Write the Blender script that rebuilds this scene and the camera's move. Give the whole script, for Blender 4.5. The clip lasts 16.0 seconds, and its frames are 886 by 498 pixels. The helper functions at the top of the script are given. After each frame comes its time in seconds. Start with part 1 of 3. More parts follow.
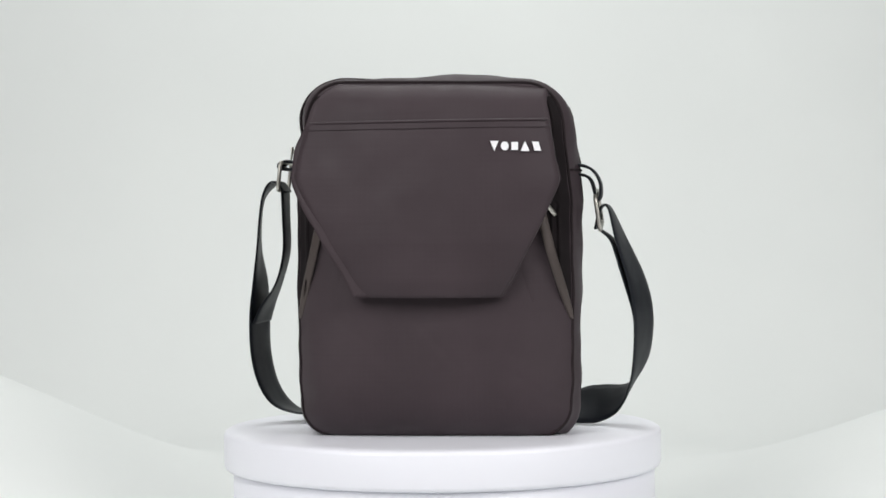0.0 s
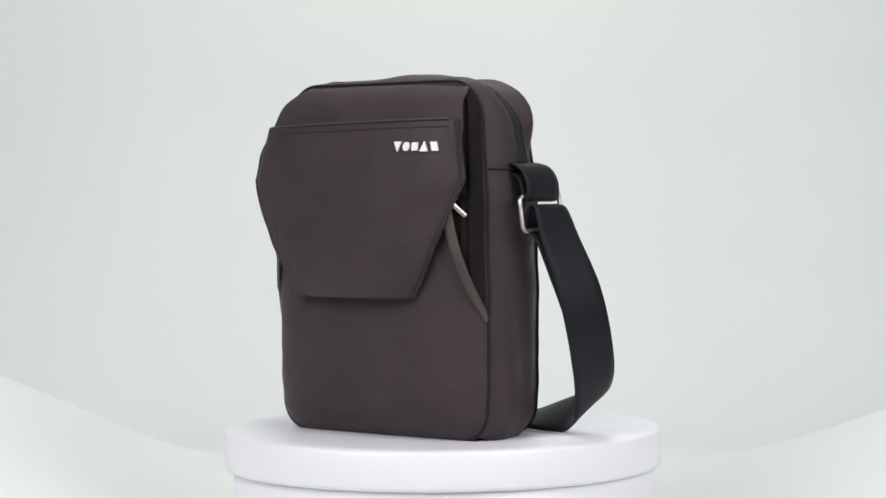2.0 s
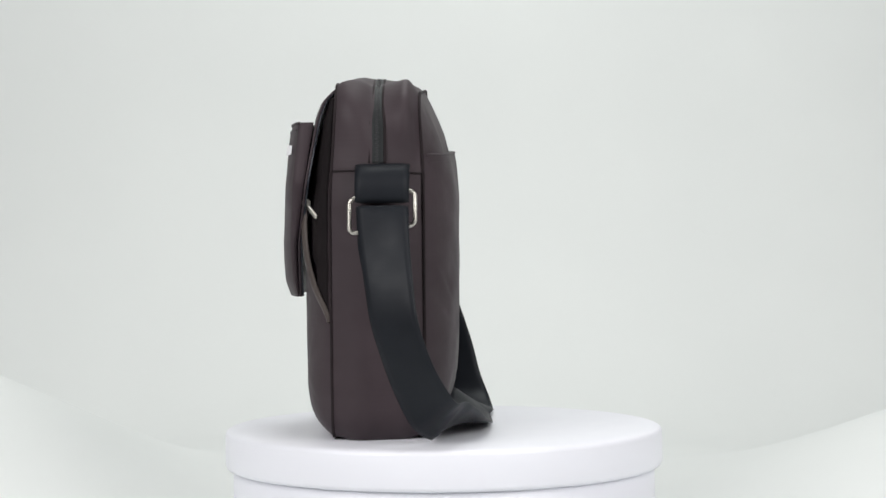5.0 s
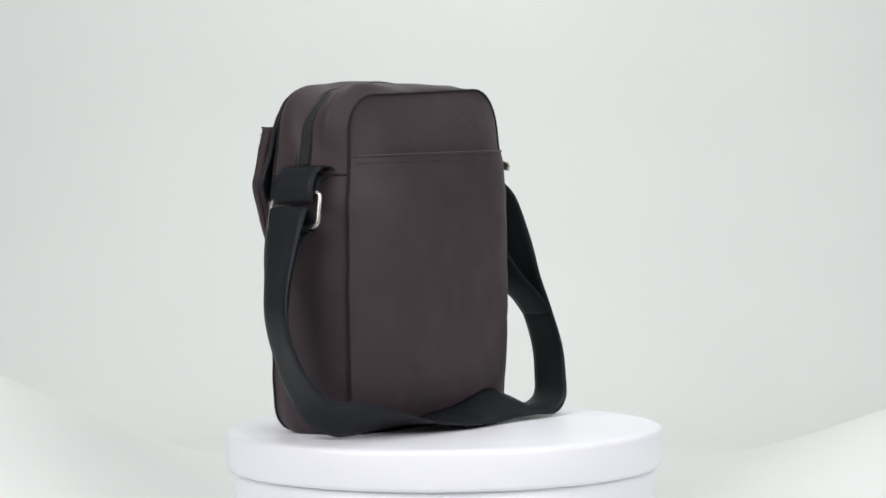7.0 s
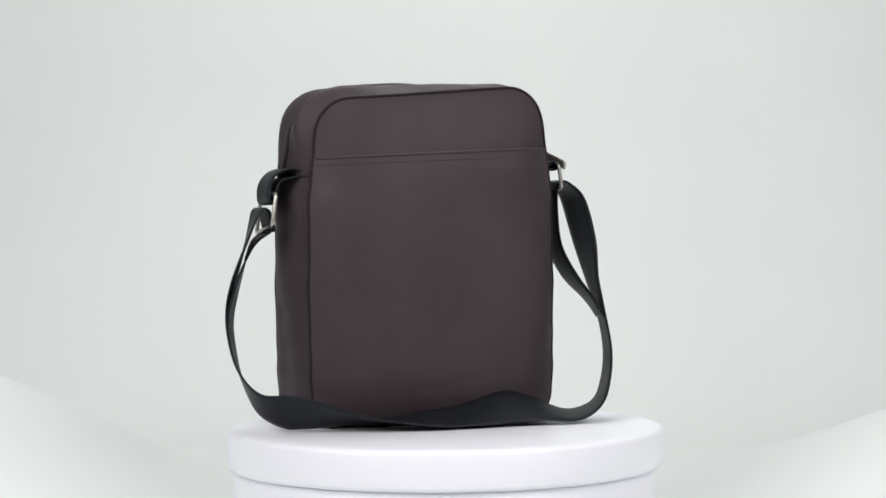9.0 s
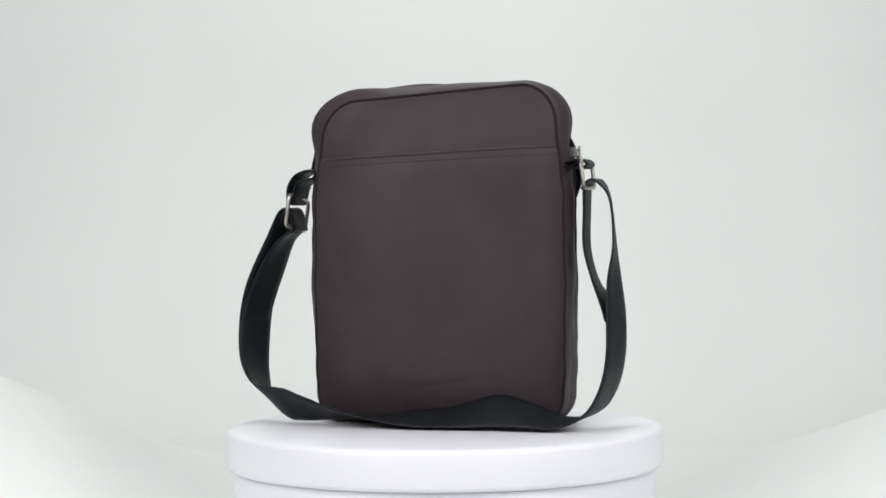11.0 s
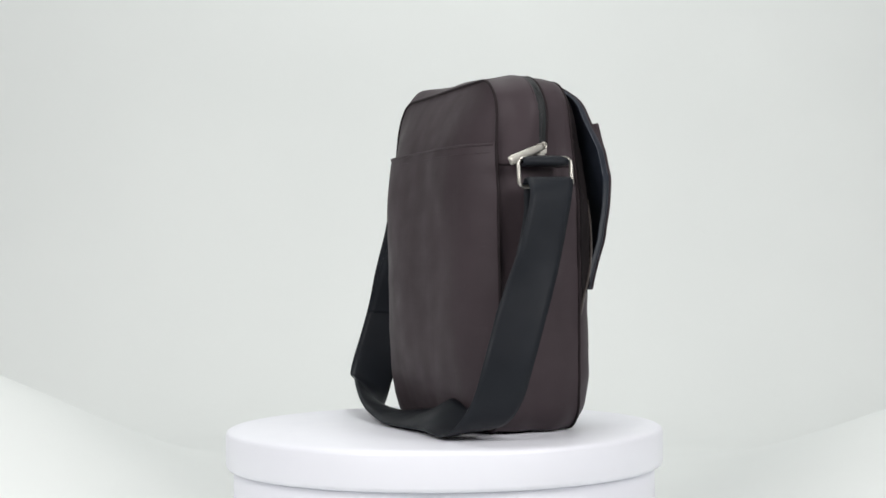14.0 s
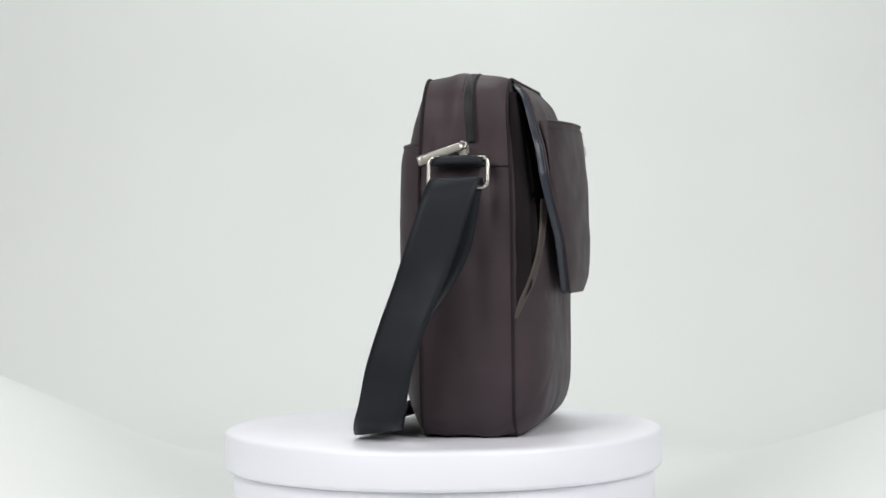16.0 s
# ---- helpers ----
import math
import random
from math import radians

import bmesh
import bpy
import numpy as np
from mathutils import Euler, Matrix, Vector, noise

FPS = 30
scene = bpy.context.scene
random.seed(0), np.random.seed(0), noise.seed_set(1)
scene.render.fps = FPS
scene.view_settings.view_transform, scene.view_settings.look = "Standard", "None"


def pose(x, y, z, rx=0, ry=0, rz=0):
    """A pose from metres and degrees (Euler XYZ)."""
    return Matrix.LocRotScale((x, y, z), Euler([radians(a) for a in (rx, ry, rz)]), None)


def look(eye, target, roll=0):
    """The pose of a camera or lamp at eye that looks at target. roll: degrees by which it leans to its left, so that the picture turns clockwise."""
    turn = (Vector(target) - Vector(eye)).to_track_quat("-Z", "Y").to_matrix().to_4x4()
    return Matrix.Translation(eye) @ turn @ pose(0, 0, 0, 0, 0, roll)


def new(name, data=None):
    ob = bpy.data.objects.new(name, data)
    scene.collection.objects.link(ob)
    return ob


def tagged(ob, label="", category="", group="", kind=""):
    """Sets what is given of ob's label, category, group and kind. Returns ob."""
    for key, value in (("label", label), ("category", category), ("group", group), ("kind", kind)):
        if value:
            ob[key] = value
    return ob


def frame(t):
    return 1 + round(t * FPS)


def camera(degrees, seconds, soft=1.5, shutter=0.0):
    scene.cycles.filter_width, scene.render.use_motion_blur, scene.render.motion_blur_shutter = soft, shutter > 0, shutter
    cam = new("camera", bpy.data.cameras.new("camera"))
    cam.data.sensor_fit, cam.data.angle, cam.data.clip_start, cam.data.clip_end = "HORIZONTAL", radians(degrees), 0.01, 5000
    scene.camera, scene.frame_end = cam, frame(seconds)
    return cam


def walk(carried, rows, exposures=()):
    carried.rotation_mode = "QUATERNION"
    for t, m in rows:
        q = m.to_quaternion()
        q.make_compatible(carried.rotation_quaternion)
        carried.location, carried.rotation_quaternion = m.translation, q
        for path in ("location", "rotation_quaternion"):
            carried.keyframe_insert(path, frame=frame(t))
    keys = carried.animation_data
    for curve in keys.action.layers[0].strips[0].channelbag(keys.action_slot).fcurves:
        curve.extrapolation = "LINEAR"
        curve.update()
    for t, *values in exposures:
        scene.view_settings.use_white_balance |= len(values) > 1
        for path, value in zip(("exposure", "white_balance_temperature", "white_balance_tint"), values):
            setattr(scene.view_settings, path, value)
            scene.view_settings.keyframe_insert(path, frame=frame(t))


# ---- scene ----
# ---- camera: fixed on a stand, turntable axis at the world's origin, table top at z = 0 ----
cam = camera(25.0, 16.0, soft=1.6)
CAM_POSE = pose(0.0, -1.6208, 0.1711, 89.008, 0, -0.176) @ pose(0, 0, 0, 0, 0, -0.6)
walk(cam, [(0.0, CAM_POSE), (16.0, CAM_POSE)])

# ---- light: closed white studio with soft boxes ----
world = bpy.data.worlds.new("studio_air")
scene.world = world
world.use_nodes = True
world.node_tree.nodes["Background"].inputs[0].default_value = (0.9, 0.95, 1.0, 1)
world.node_tree.nodes["Background"].inputs[1].default_value = 0.05
scene.view_settings.exposure = 0.10


def softbox(name, eye, target, sx, sy, power, colour):
    data = bpy.data.lights.new(name, "AREA")
    data.shape, data.size, data.size_y, data.energy, data.color = "RECTANGLE", sx, sy, power, colour
    ob = new(name, data)
    ob.matrix_world = look(eye, target)
    return ob


softbox("softbox_key", (-0.90, -1.20, 0.98), (0, 0, 0.05), 0.9, 0.9, 17.6, (1.0, 0.985, 0.98))
softbox("softbox_fill", (1.00, -1.15, 0.95), (0, 0, 0.05), 0.9, 0.9, 15.8, (1.0, 0.985, 0.98))
softbox("softbox_top", (0.06, 0.40, 1.35), (0.06, 0.55, 0), 0.55, 0.7, 8.5, (0.97, 1.0, 0.98))


# ---- materials ----
def node_material(name):
    m = bpy.data.materials.new(name)
    m.use_nodes = True
    nt = m.node_tree
    return m, nt, nt.nodes["Principled BSDF"]


def link(nt, a, i, b, j):
    nt.links.new(a.outputs[i], b.inputs[j])


def noise_node(nt, scale, detail=3.0, rough=0.5, stretch=None):
    n = nt.nodes.new("ShaderNodeTexNoise")
    n.inputs["Scale"].default_value, n.inputs["Detail"].default_value, n.inputs["Roughness"].default_value = scale, detail, rough
    co = nt.nodes.new("ShaderNodeTexCoord")
    if stretch:
        mp = nt.nodes.new("ShaderNodeMapping")
        mp.inputs["Scale"].default_value = stretch
        link(nt, co, "Object", mp, 0)
        link(nt, mp, 0, n, "Vector")
    else:
        link(nt, co, "Object", n, "Vector")
    return n


def ramp(nt, src, out, lo, hi, p0=0.3, p1=0.7):
    r = nt.nodes.new("ShaderNodeValToRGB")
    r.color_ramp.elements[0].position, r.color_ramp.elements[1].position = p0, p1
    r.color_ramp.elements[0].color, r.color_ramp.elements[1].color = (*lo, 1), (*hi, 1)
    link(nt, src, out, r, 0)
    return r


def cloth(name, lo, hi, rough, weave=1500.0, weave_depth=0.06, crumple=0.3, sheen=0.04, spec=0.24):
    """Woven fabric: colour drifts softly, fine crossed threads and shallow creases in relief."""
    m, nt, b = node_material(name)
    big = noise_node(nt, 14, 4)
    link(nt, ramp(nt, big, 0, lo, hi), 0, b, "Base Color")
    rr = ramp(nt, noise_node(nt, 45, 3), 0, (rough - 0.07,) * 3, (rough + 0.07,) * 3)
    link(nt, rr, 0, b, "Roughness")
    b.inputs["Specular IOR Level"].default_value = spec
    b.inputs["Sheen Weight"].default_value = sheen
    b.inputs["Sheen Roughness"].default_value = 0.45
    co = nt.nodes.new("ShaderNodeTexCoord")
    waves = []
    for axis in ("X", "Z"):
        w = nt.nodes.new("ShaderNodeTexWave")
        w.bands_direction = axis
        w.inputs["Scale"].default_value = weave / 20
        w.inputs["Distortion"].default_value = 0.6
        w.inputs["Detail"].default_value = 1
        link(nt, co, "Object", w, "Vector")
        waves.append(w)
    mul = nt.nodes.new("ShaderNodeMath")
    mul.operation = "ADD"
    link(nt, waves[0], 1, mul, 0)
    link(nt, waves[1], 1, mul, 1)
    b1 = nt.nodes.new("ShaderNodeBump")
    b1.inputs["Strength"].default_value, b1.inputs["Distance"].default_value = weave_depth, 0.0003
    link(nt, mul, 0, b1, "Height")
    b2 = nt.nodes.new("ShaderNodeBump")
    b2.inputs["Strength"].default_value, b2.inputs["Distance"].default_value = crumple, 0.004
    link(nt, noise_node(nt, 22, 2, 0.45), 0, b2, "Height")
    link(nt, b1, 0, b2, "Normal")
    b3 = nt.nodes.new("ShaderNodeBump")
    b3.inputs["Strength"].default_value, b3.inputs["Distance"].default_value = crumple, 0.010
    long = noise_node(nt, 11, 1, 0.4, (1.2, 1.2, 0.8))
    long.inputs["Distortion"].default_value = 0.4
    link(nt, long, 0, b3, "Height")
    link(nt, b2, 0, b3, "Normal")
    b4 = nt.nodes.new("ShaderNodeBump")
    b4.inputs["Strength"].default_value, b4.inputs["Distance"].default_value = 0.28 * crumple, 0.0012
    link(nt, noise_node(nt, 9, 3, 0.55, (1.6, 1.6, 26)), 0, b4, "Height")
    link(nt, b3, 0, b4, "Normal")
    link(nt, b4, 0, b, "Normal")
    return m


def smooth_paint(name, lo, hi, rough, scale=3.0, bump=0.02, metal=0.0):
    m, nt, b = node_material(name)
    link(nt, ramp(nt, noise_node(nt, scale, 4), 0, lo, hi), 0, b, "Base Color")
    link(nt, ramp(nt, noise_node(nt, scale * 9, 4), 0, (rough - 0.06,) * 3, (rough + 0.06,) * 3), 0, b, "Roughness")
    b.inputs["Metallic"].default_value = metal
    bp = nt.nodes.new("ShaderNodeBump")
    bp.inputs["Strength"].default_value, bp.inputs["Distance"].default_value = bump, 0.002
    link(nt, noise_node(nt, scale * 30, 3), 0, bp, "Height")
    link(nt, bp, 0, b, "Normal")
    return m


NYLON = cloth("brown_nylon", (0.0383, 0.0276, 0.0319), (0.0490, 0.0353, 0.0408), 0.58)
# pocket cloth, also the brown panel shaded by the flap: shade put into colour
MOUTH_SHADE = cloth("pocket_cloth_shade", (0.0105, 0.0085, 0.0092), (0.0170, 0.0138, 0.0148), 0.8, crumple=0.6, sheen=0.0, spec=0.08)
GUSSET = NYLON
LINING = cloth("navy_lining", (0.0120, 0.0155, 0.0240), (0.0210, 0.0265, 0.0400), 0.36, crumple=0.7, sheen=0.05, spec=0.5)
WEBBING = cloth("black_webbing", (0.0085, 0.0100, 0.0135), (0.0150, 0.0172, 0.0215), 0.5, weave=1800, weave_depth=0.03, crumple=0.25, sheen=0.0, spec=0.16)
ZIPTAPE = cloth("zipper_tape", (0.010, 0.012, 0.013), (0.018, 0.020, 0.021), 0.6, weave=2200, crumple=0.1, sheen=0.1)
PIPING = cloth("dark_piping", (0.0180, 0.0135, 0.0150), (0.0260, 0.0195, 0.0215), 0.75, crumple=0.2, spec=0.1)
TRIM = cloth("taupe_trim", (0.054, 0.043, 0.040), (0.078, 0.063, 0.058), 0.5, crumple=0.2)
METAL = smooth_paint("brushed_nickel", (0.50, 0.48, 0.43), (0.62, 0.60, 0.55), 0.38, 60, 0.03, 1.0)
TEETH = smooth_paint("black_nylon_teeth", (0.010, 0.011, 0.012), (0.02, 0.02, 0.022), 0.55, 80, 0.02)
LOGO = smooth_paint("white_print", (0.78, 0.78, 0.80), (0.86, 0.86, 0.88), 0.5, 300, 0.02)
PLATE = smooth_paint("white_gloss_plastic", (0.81, 0.815, 0.872), (0.84, 0.845, 0.90), 0.42, 5, 0.01)
PAPER = smooth_paint("white_backdrop_paper", (0.765, 0.785, 0.775), (0.795, 0.815, 0.803), 0.85, 2.2, 0.03)
PAINT = smooth_paint("grey_wall_paint", (0.40, 0.405, 0.41), (0.45, 0.455, 0.46), 0.8, 2.0, 0.05)


# ---- mesh tools ----
def mesh_of(name, verts, faces, material, smooth=True):
    me = bpy.data.meshes.new(name)
    me.from_pydata([tuple(v) for v in verts], [], faces)
    bm = bmesh.new()
    bm.from_mesh(me)
    bmesh.ops.recalc_face_normals(bm, faces=bm.faces[:])
    for f in bm.faces:
        f.smooth = smooth
    bm.to_mesh(me)
    bm.free()
    me.materials.append(material)
    return me


def part(name, data, parent, label=""):
    ob = new(name, data)
    ob.parent = parent
    return tagged(ob, label)


def grid_faces(rows, cols, wrap_cols=False, wrap_rows=False):
    out = []
    for r in range(rows if wrap_rows else rows - 1):
        for c in range(cols if wrap_cols else cols - 1):
            r2, c2 = (r + 1) % rows, (c + 1) % cols
            out.append((r * cols + c, r * cols + c2, r2 * cols + c2, r2 * cols + c))
    return out


def tube(name, path, radius, material, closed=False, sides=8):
    """A round cord along a path."""
    n = len(path)
    verts = []
    for i, p in enumerate(path):
        a = path[(i - 1) % n] if closed or i > 0 else path[0]
        b = path[(i + 1) % n] if closed or i < n - 1 else path[-1]
        t = (Vector(b) - Vector(a)).normalized()
        ref = Vector((0, 1, 0)) if abs(t.y) < 0.8 else Vector((1, 0, 0))
        u = t.cross(ref).normalized()
        v = t.cross(u)
        for k in range(sides):
            ang = 2 * math.pi * k / sides
            verts.append(Vector(p) + radius * (math.cos(ang) * u + math.sin(ang) * v))
    faces = grid_faces(n, sides, True, closed)
    if not closed:
        faces += [tuple(range(sides - 1, -1, -1)), tuple((n - 1) * sides + k for k in range(sides))]
    return mesh_of(name, verts, faces, material)


def spline(points, steps):
    """Catmull-Rom through control tuples of any length."""
    pts = [np.array(p, float) for p in points]
    pts = [2 * pts[0] - pts[1]] + pts + [2 * pts[-1] - pts[-2]]
    out = []
    for i in range(1, len(pts) - 2):
        p0, p1, p2, p3 = pts[i - 1:i + 3]
        for k in range(steps):
            t = k / steps
            out.append(0.5 * (2 * p1 + (p2 - p0) * t + (2 * p0 - 5 * p1 + 4 * p2 - p3) * t * t + (3 * p1 - p0 - 3 * p2 + p3) * t ** 3))
    out.append(pts[-2])
    return out


def ribbon(name, rows, thick, material, across=8, crown=0.0):
    """A band with thickness. Rows: centre (3), direction across (3), width."""
    n = len(rows)
    verts = []
    ring = 2 * (across + 1)
    for i, row in enumerate(rows):
        c, w, width = Vector(row[:3]), Vector(row[3:6]).normalized(), row[6]
        a, b = Vector(rows[max(i - 1, 0)][:3]), Vector(rows[min(i + 1, n - 1)][:3])
        nrm = (b - a).normalized().cross(w).normalized()
        for side in (1, -1):
            for k in range(across + 1):
                u = (k / across - 0.5) * side
                edge = 0.35 if k in (0, across) else 1.0
                verts.append(c + w * u * width + nrm * (side * thick / 2 * edge + crown * (1 - 4 * u * u)))
    faces = grid_faces(n, ring, True)
    faces += [tuple(range(ring)), tuple((n - 1) * ring + k for k in range(ring))]
    return mesh_of(name, verts, faces, material)


def lathe(name, profile, material, steps=128):
    verts = [(r * math.cos(2 * math.pi * k / steps), r * math.sin(2 * math.pi * k / steps), z) for r, z in profile for k in range(steps)]
    faces = grid_faces(len(profile), steps, True)
    faces += [tuple(range(steps)), tuple((len(profile) - 1) * steps + k for k in range(steps))]
    return mesh_of(name, verts, faces, material)


def box_mesh(name, lo, hi, material, bevel=0.0, segments=2):
    bm = bmesh.new()
    bmesh.ops.create_cube(bm, size=1)
    for v in bm.verts:
        v.co = Vector([lo[i] + (v.co[i] + 0.5) * (hi[i] - lo[i]) for i in range(3)])
    if bevel:
        bmesh.ops.bevel(bm, geom=bm.edges[:], offset=bevel, segments=segments, affect="EDGES")
    me = bpy.data.meshes.new(name)
    bm.to_mesh(me)
    bm.free()
    me.materials.append(material)
    return me


# ---- the studio ----
FLOOR_Z = -0.115


def step(a, b, x):
    t = min(max((x - a) / (b - a), 0.0), 1.0)
    return t * t * (3 - 2 * t)


def backdrop_point(x, s):
    """Paper sweep: s runs along the floor from the front, through the bend, up the wall."""
    flat, radius = 1.3, 0.45
    if s < flat:
        y, z = -0.4 + s, 0.0
    elif s < flat + radius * math.pi / 2:
        a = (s - flat) / radius
        y, z = -0.4 + flat + radius * math.sin(a), radius * (1 - math.cos(a))
    else:
        y, z = -0.4 + flat + radius, radius + s - flat - radius * math.pi / 2
    # the paper's sides curl up from the table beside the turntable
    wave = 0.004 * noise.noise(Vector((x * 4, s * 3, 1.7))) * step(0.25, 0.5, math.hypot(x, y))
    left = 0.166 * step(-0.10, -0.62, x)
    right = 0.127 * step(0.16, 0.66, x)
    crest = math.exp(-((y - 0.42) / (0.30 if y < 0.42 else 0.12 + 0.33 * max(0.0, 1 - abs(x) / 0.47))) ** 2)
    return (x, y, FLOOR_Z + z + (left + right) * crest + wave)


def build_studio():
    xs = np.linspace(-1.6, 1.6, 129)
    ss = np.linspace(0, 3.6, 150)
    verts = [backdrop_point(x, s) for s in ss for x in xs]
    sweep = new("backdrop", mesh_of("backdrop", verts, grid_faces(len(ss), len(xs)), PAPER))
    mod = sweep.modifiers.new("thickness", "SOLIDIFY")
    mod.thickness, mod.offset = 0.002, -1
    tagged(sweep, "white paper backdrop sweeping up behind the turntable", "backdrop", kind="structure")
    x0, x1, y0, y1, z0, z1 = -2.0, 2.0, -2.6, 1.75, FLOOR_Z - 0.012, 2.3
    for name, lo, hi, lab, cat in (
            ("floor", (x0, y0, z0 - 0.1), (x1, y1, z0), "light grey studio table surface under the turntable", "floor"),
            ("ceiling", (x0, y0, z1), (x1, y1, z1 + 0.1), "plain light grey studio ceiling", "ceiling"),
            ("wall_west", (x0 - 0.1, y0, z0), (x0, y1, z1), "plain light grey studio wall", "wall"),
            ("wall_east", (x1, y0, z0), (x1 + 0.1, y1, z1), "plain light grey studio wall", "wall"),
            ("wall_north", (x0, y1, z0), (x1, y1 + 0.1, z1), "plain light grey studio wall behind the backdrop", "wall"),
            ("wall_south", (x0, y0 - 0.1, z0), (x1, y0, z1), "plain light grey studio wall", "wall")):
        tagged(new(name, box_mesh(name, lo, hi, PAINT)), lab, cat, kind="structure")


build_studio()


# ---- turntable ----
def build_turntable():
    table = tagged(new("turntable"), "round white plastic turntable with a rotating plate", "turntable")
    table.matrix_world = pose(0.004, 0, 0)
    R, T = 0.1765, 0.031
    prof = [(0.004, 0.0), (R - 0.012, 0.0), (R - 0.003, -0.0008), (R - 0.0008, -0.002), (R, -0.0045), (R, -T + 0.004), (R - 0.001, -T + 0.001), (R - 0.003, -T), (0.01, -T)]
    plate = part("plate", lathe("plate", prof, PLATE), table, "glossy white round plate")
    r = 0.1700
    prof = [(0.01, -T - 0.0007), (r - 0.001, -T - 0.0007), (r, -T - 0.002), (r + 0.001, FLOOR_Z + 0.02), (r + 0.003, FLOOR_Z + 0.004), (r + 0.002, FLOOR_Z + 0.0015), (0.01, FLOOR_Z + 0.0015)]
    part("base", lathe("base", prof, PLATE), table, "white round base")
    part("spindle", lathe("spindle", [(0.03, -T - 0.002), (0.03, -T + 0.002)], PLATE, 32), table)
    return plate


TABLE_PLATE = build_turntable()

# ---- shoulder bag: x to its own right seen from the front, front towards -y ----
BAG = tagged(new("shoulder_bag"), "dark brown nylon shoulder bag with front flap, standing upright on turntable", "bag")
XC, TOP, RT, RB = 0.0072, 0.2730, 0.028, 0.024


def half_width(z):
    w = 0.1042 + 0.0022 * math.sin(math.pi * min(max(z / 0.26, 0), 1)) - 0.006 * step(0.17, 0.27, z) + 0.0012 * noise.noise(Vector((z * 48, 0.3, 0.7))) * step(0.0, 0.03, z) * step(TOP, TOP - 0.03, z)
    if z < RB:
        w -= RB - math.sqrt(max(RB * RB - (RB - z) ** 2, 0))
    if z > TOP - RT:
        w -= RT - math.sqrt(max(RT * RT - (z - TOP + RT) ** 2, 0))
    return w


def seam_front(z):
    return -0.0775 + 0.0045 * step(0.17, 0.272, z)


def seam_back(z):
    return -0.007 - 0.003 * step(0.2, 0.272, z)


def skew(x, y, z):
    """The soft bag leans a little: its top line falls towards +x, more at the back, where the top seam also sits lower."""
    k = -0.017 - 0.026 * step(-0.08, 0.0, y)
    drop = 0.0060 * (1 - 0.75 * step(0.11, -0.11, x)) * step(-0.045, -0.006, y) * step(0.20, 0.268, z)
    return (x - (0.0042 + 0.0040 * step(-0.1, 0.1, x)) * step(-0.08, 0.0, y), y, z + k * (x - XC) * (z / 0.27) - drop)


def outline(n_side=40, n_flat=14):
    """Closed outline of the bag seen from the front, as (x, z)."""
    zs = []
    for k in range(9):
        zs.append(RB * (1 - math.cos(math.pi / 2 * k / 8)))
    zs += list(np.linspace(RB, TOP - RT, n_side)[1:])
    for k in range(1, 9):
        zs.append(TOP - RT + RT * math.sin(math.pi / 2 * k / 8))
    right = [(XC + half_width(z), z) for z in zs]
    top = [(x, TOP) for x in np.linspace(XC + half_width(TOP), XC - half_width(TOP), n_flat)[1:-1]]
    left = [(2 * XC - x, z) for x, z in reversed(right)]
    bottom = [(x, 0.0) for x in np.linspace(XC - half_width(0), XC + half_width(0), n_flat)[1:-1]]
    return right + top + left + bottom


OUT = outline()


def normal_at(i, pts):
    a, b = pts[i - 1], pts[(i + 1) % len(pts)]
    t = Vector((b[0] - a[0], 0, b[1] - a[1])).normalized()
    return Vector((t.z, 0, -t.x))


def gusset_point(i, v, lift=0.0):
    x, z = OUT[i]
    n = normal_at(i, OUT)
    y = seam_back(z) + (seam_front(z) - seam_back(z)) * v
    top = step(TOP - 0.035, TOP - 0.002, z)
    puff = 0.004 + 0.0055 * step(0.0, 0.1, x) * (1 - top)
    # the top band arches over its seams, highest a little right of the middle
    puff += (0.0042 * step(-0.085, 0.005, x) * (1 - 0.6 * step(0.04, 0.10, x)) - 0.0022) * top
    puff += 0.004 * step(0.0, 0.08, x) * math.exp(-((z - 0.245) / 0.028) ** 2)
    puff += 0.0055 * step(-0.05, -0.085, x) * math.exp(-((z - 0.252) / 0.022) ** 2) * step(0.2, 0.6, v)
    puff *= math.sin(math.pi * v) * (1 - top) + (1 - abs(2 * v - 1) ** 5) * top
    # the zipper sinks into a valley round the corner on the strap's longer side
    corner = step(0.03, 0.085, x) * math.exp(-((z - 0.257) / 0.027) ** 2)
    puff += corner * (0.0085 * math.exp(-((v - 0.14) / 0.12) ** 2) * math.sin(math.pi * min(v / 0.28, 0.5)) - 0.0065 * math.exp(-((v - 0.48) / 0.16) ** 2))
    # the zipper lies in a shallow trough, and the cloth dimples beside the strap's shorter loop
    puff -= 0.0022 * math.exp(-((v - 0.55) / 0.12) ** 2) * step(0.20, 0.23, z)
    if x < 0:
        puff -= 0.0035 * math.exp(-((v - 0.78) / 0.06) ** 2 - ((z - 0.192) / 0.026) ** 2) + 0.0025 * math.exp(-((v - 0.10) / 0.05) ** 2 - ((z - 0.215) / 0.016) ** 2)
        puff -= 0.0025 * math.exp(-((v - 0.66) / 0.10) ** 2 - ((z - 0.110) / 0.035) ** 2)
    crease = (0.0040 * noise.noise(Vector((x * 20, y * 40, z * 8))) + 0.0012 * noise.noise(Vector((x * 40, y * 50, z * 45)))) * math.sin(math.pi * v) ** 0.5
    if z < 0.004:
        puff, crease = 0.0, 0.0
    p = Vector((x, y, z)) + n * (puff + crease + lift)
    return Vector(skew(*p))


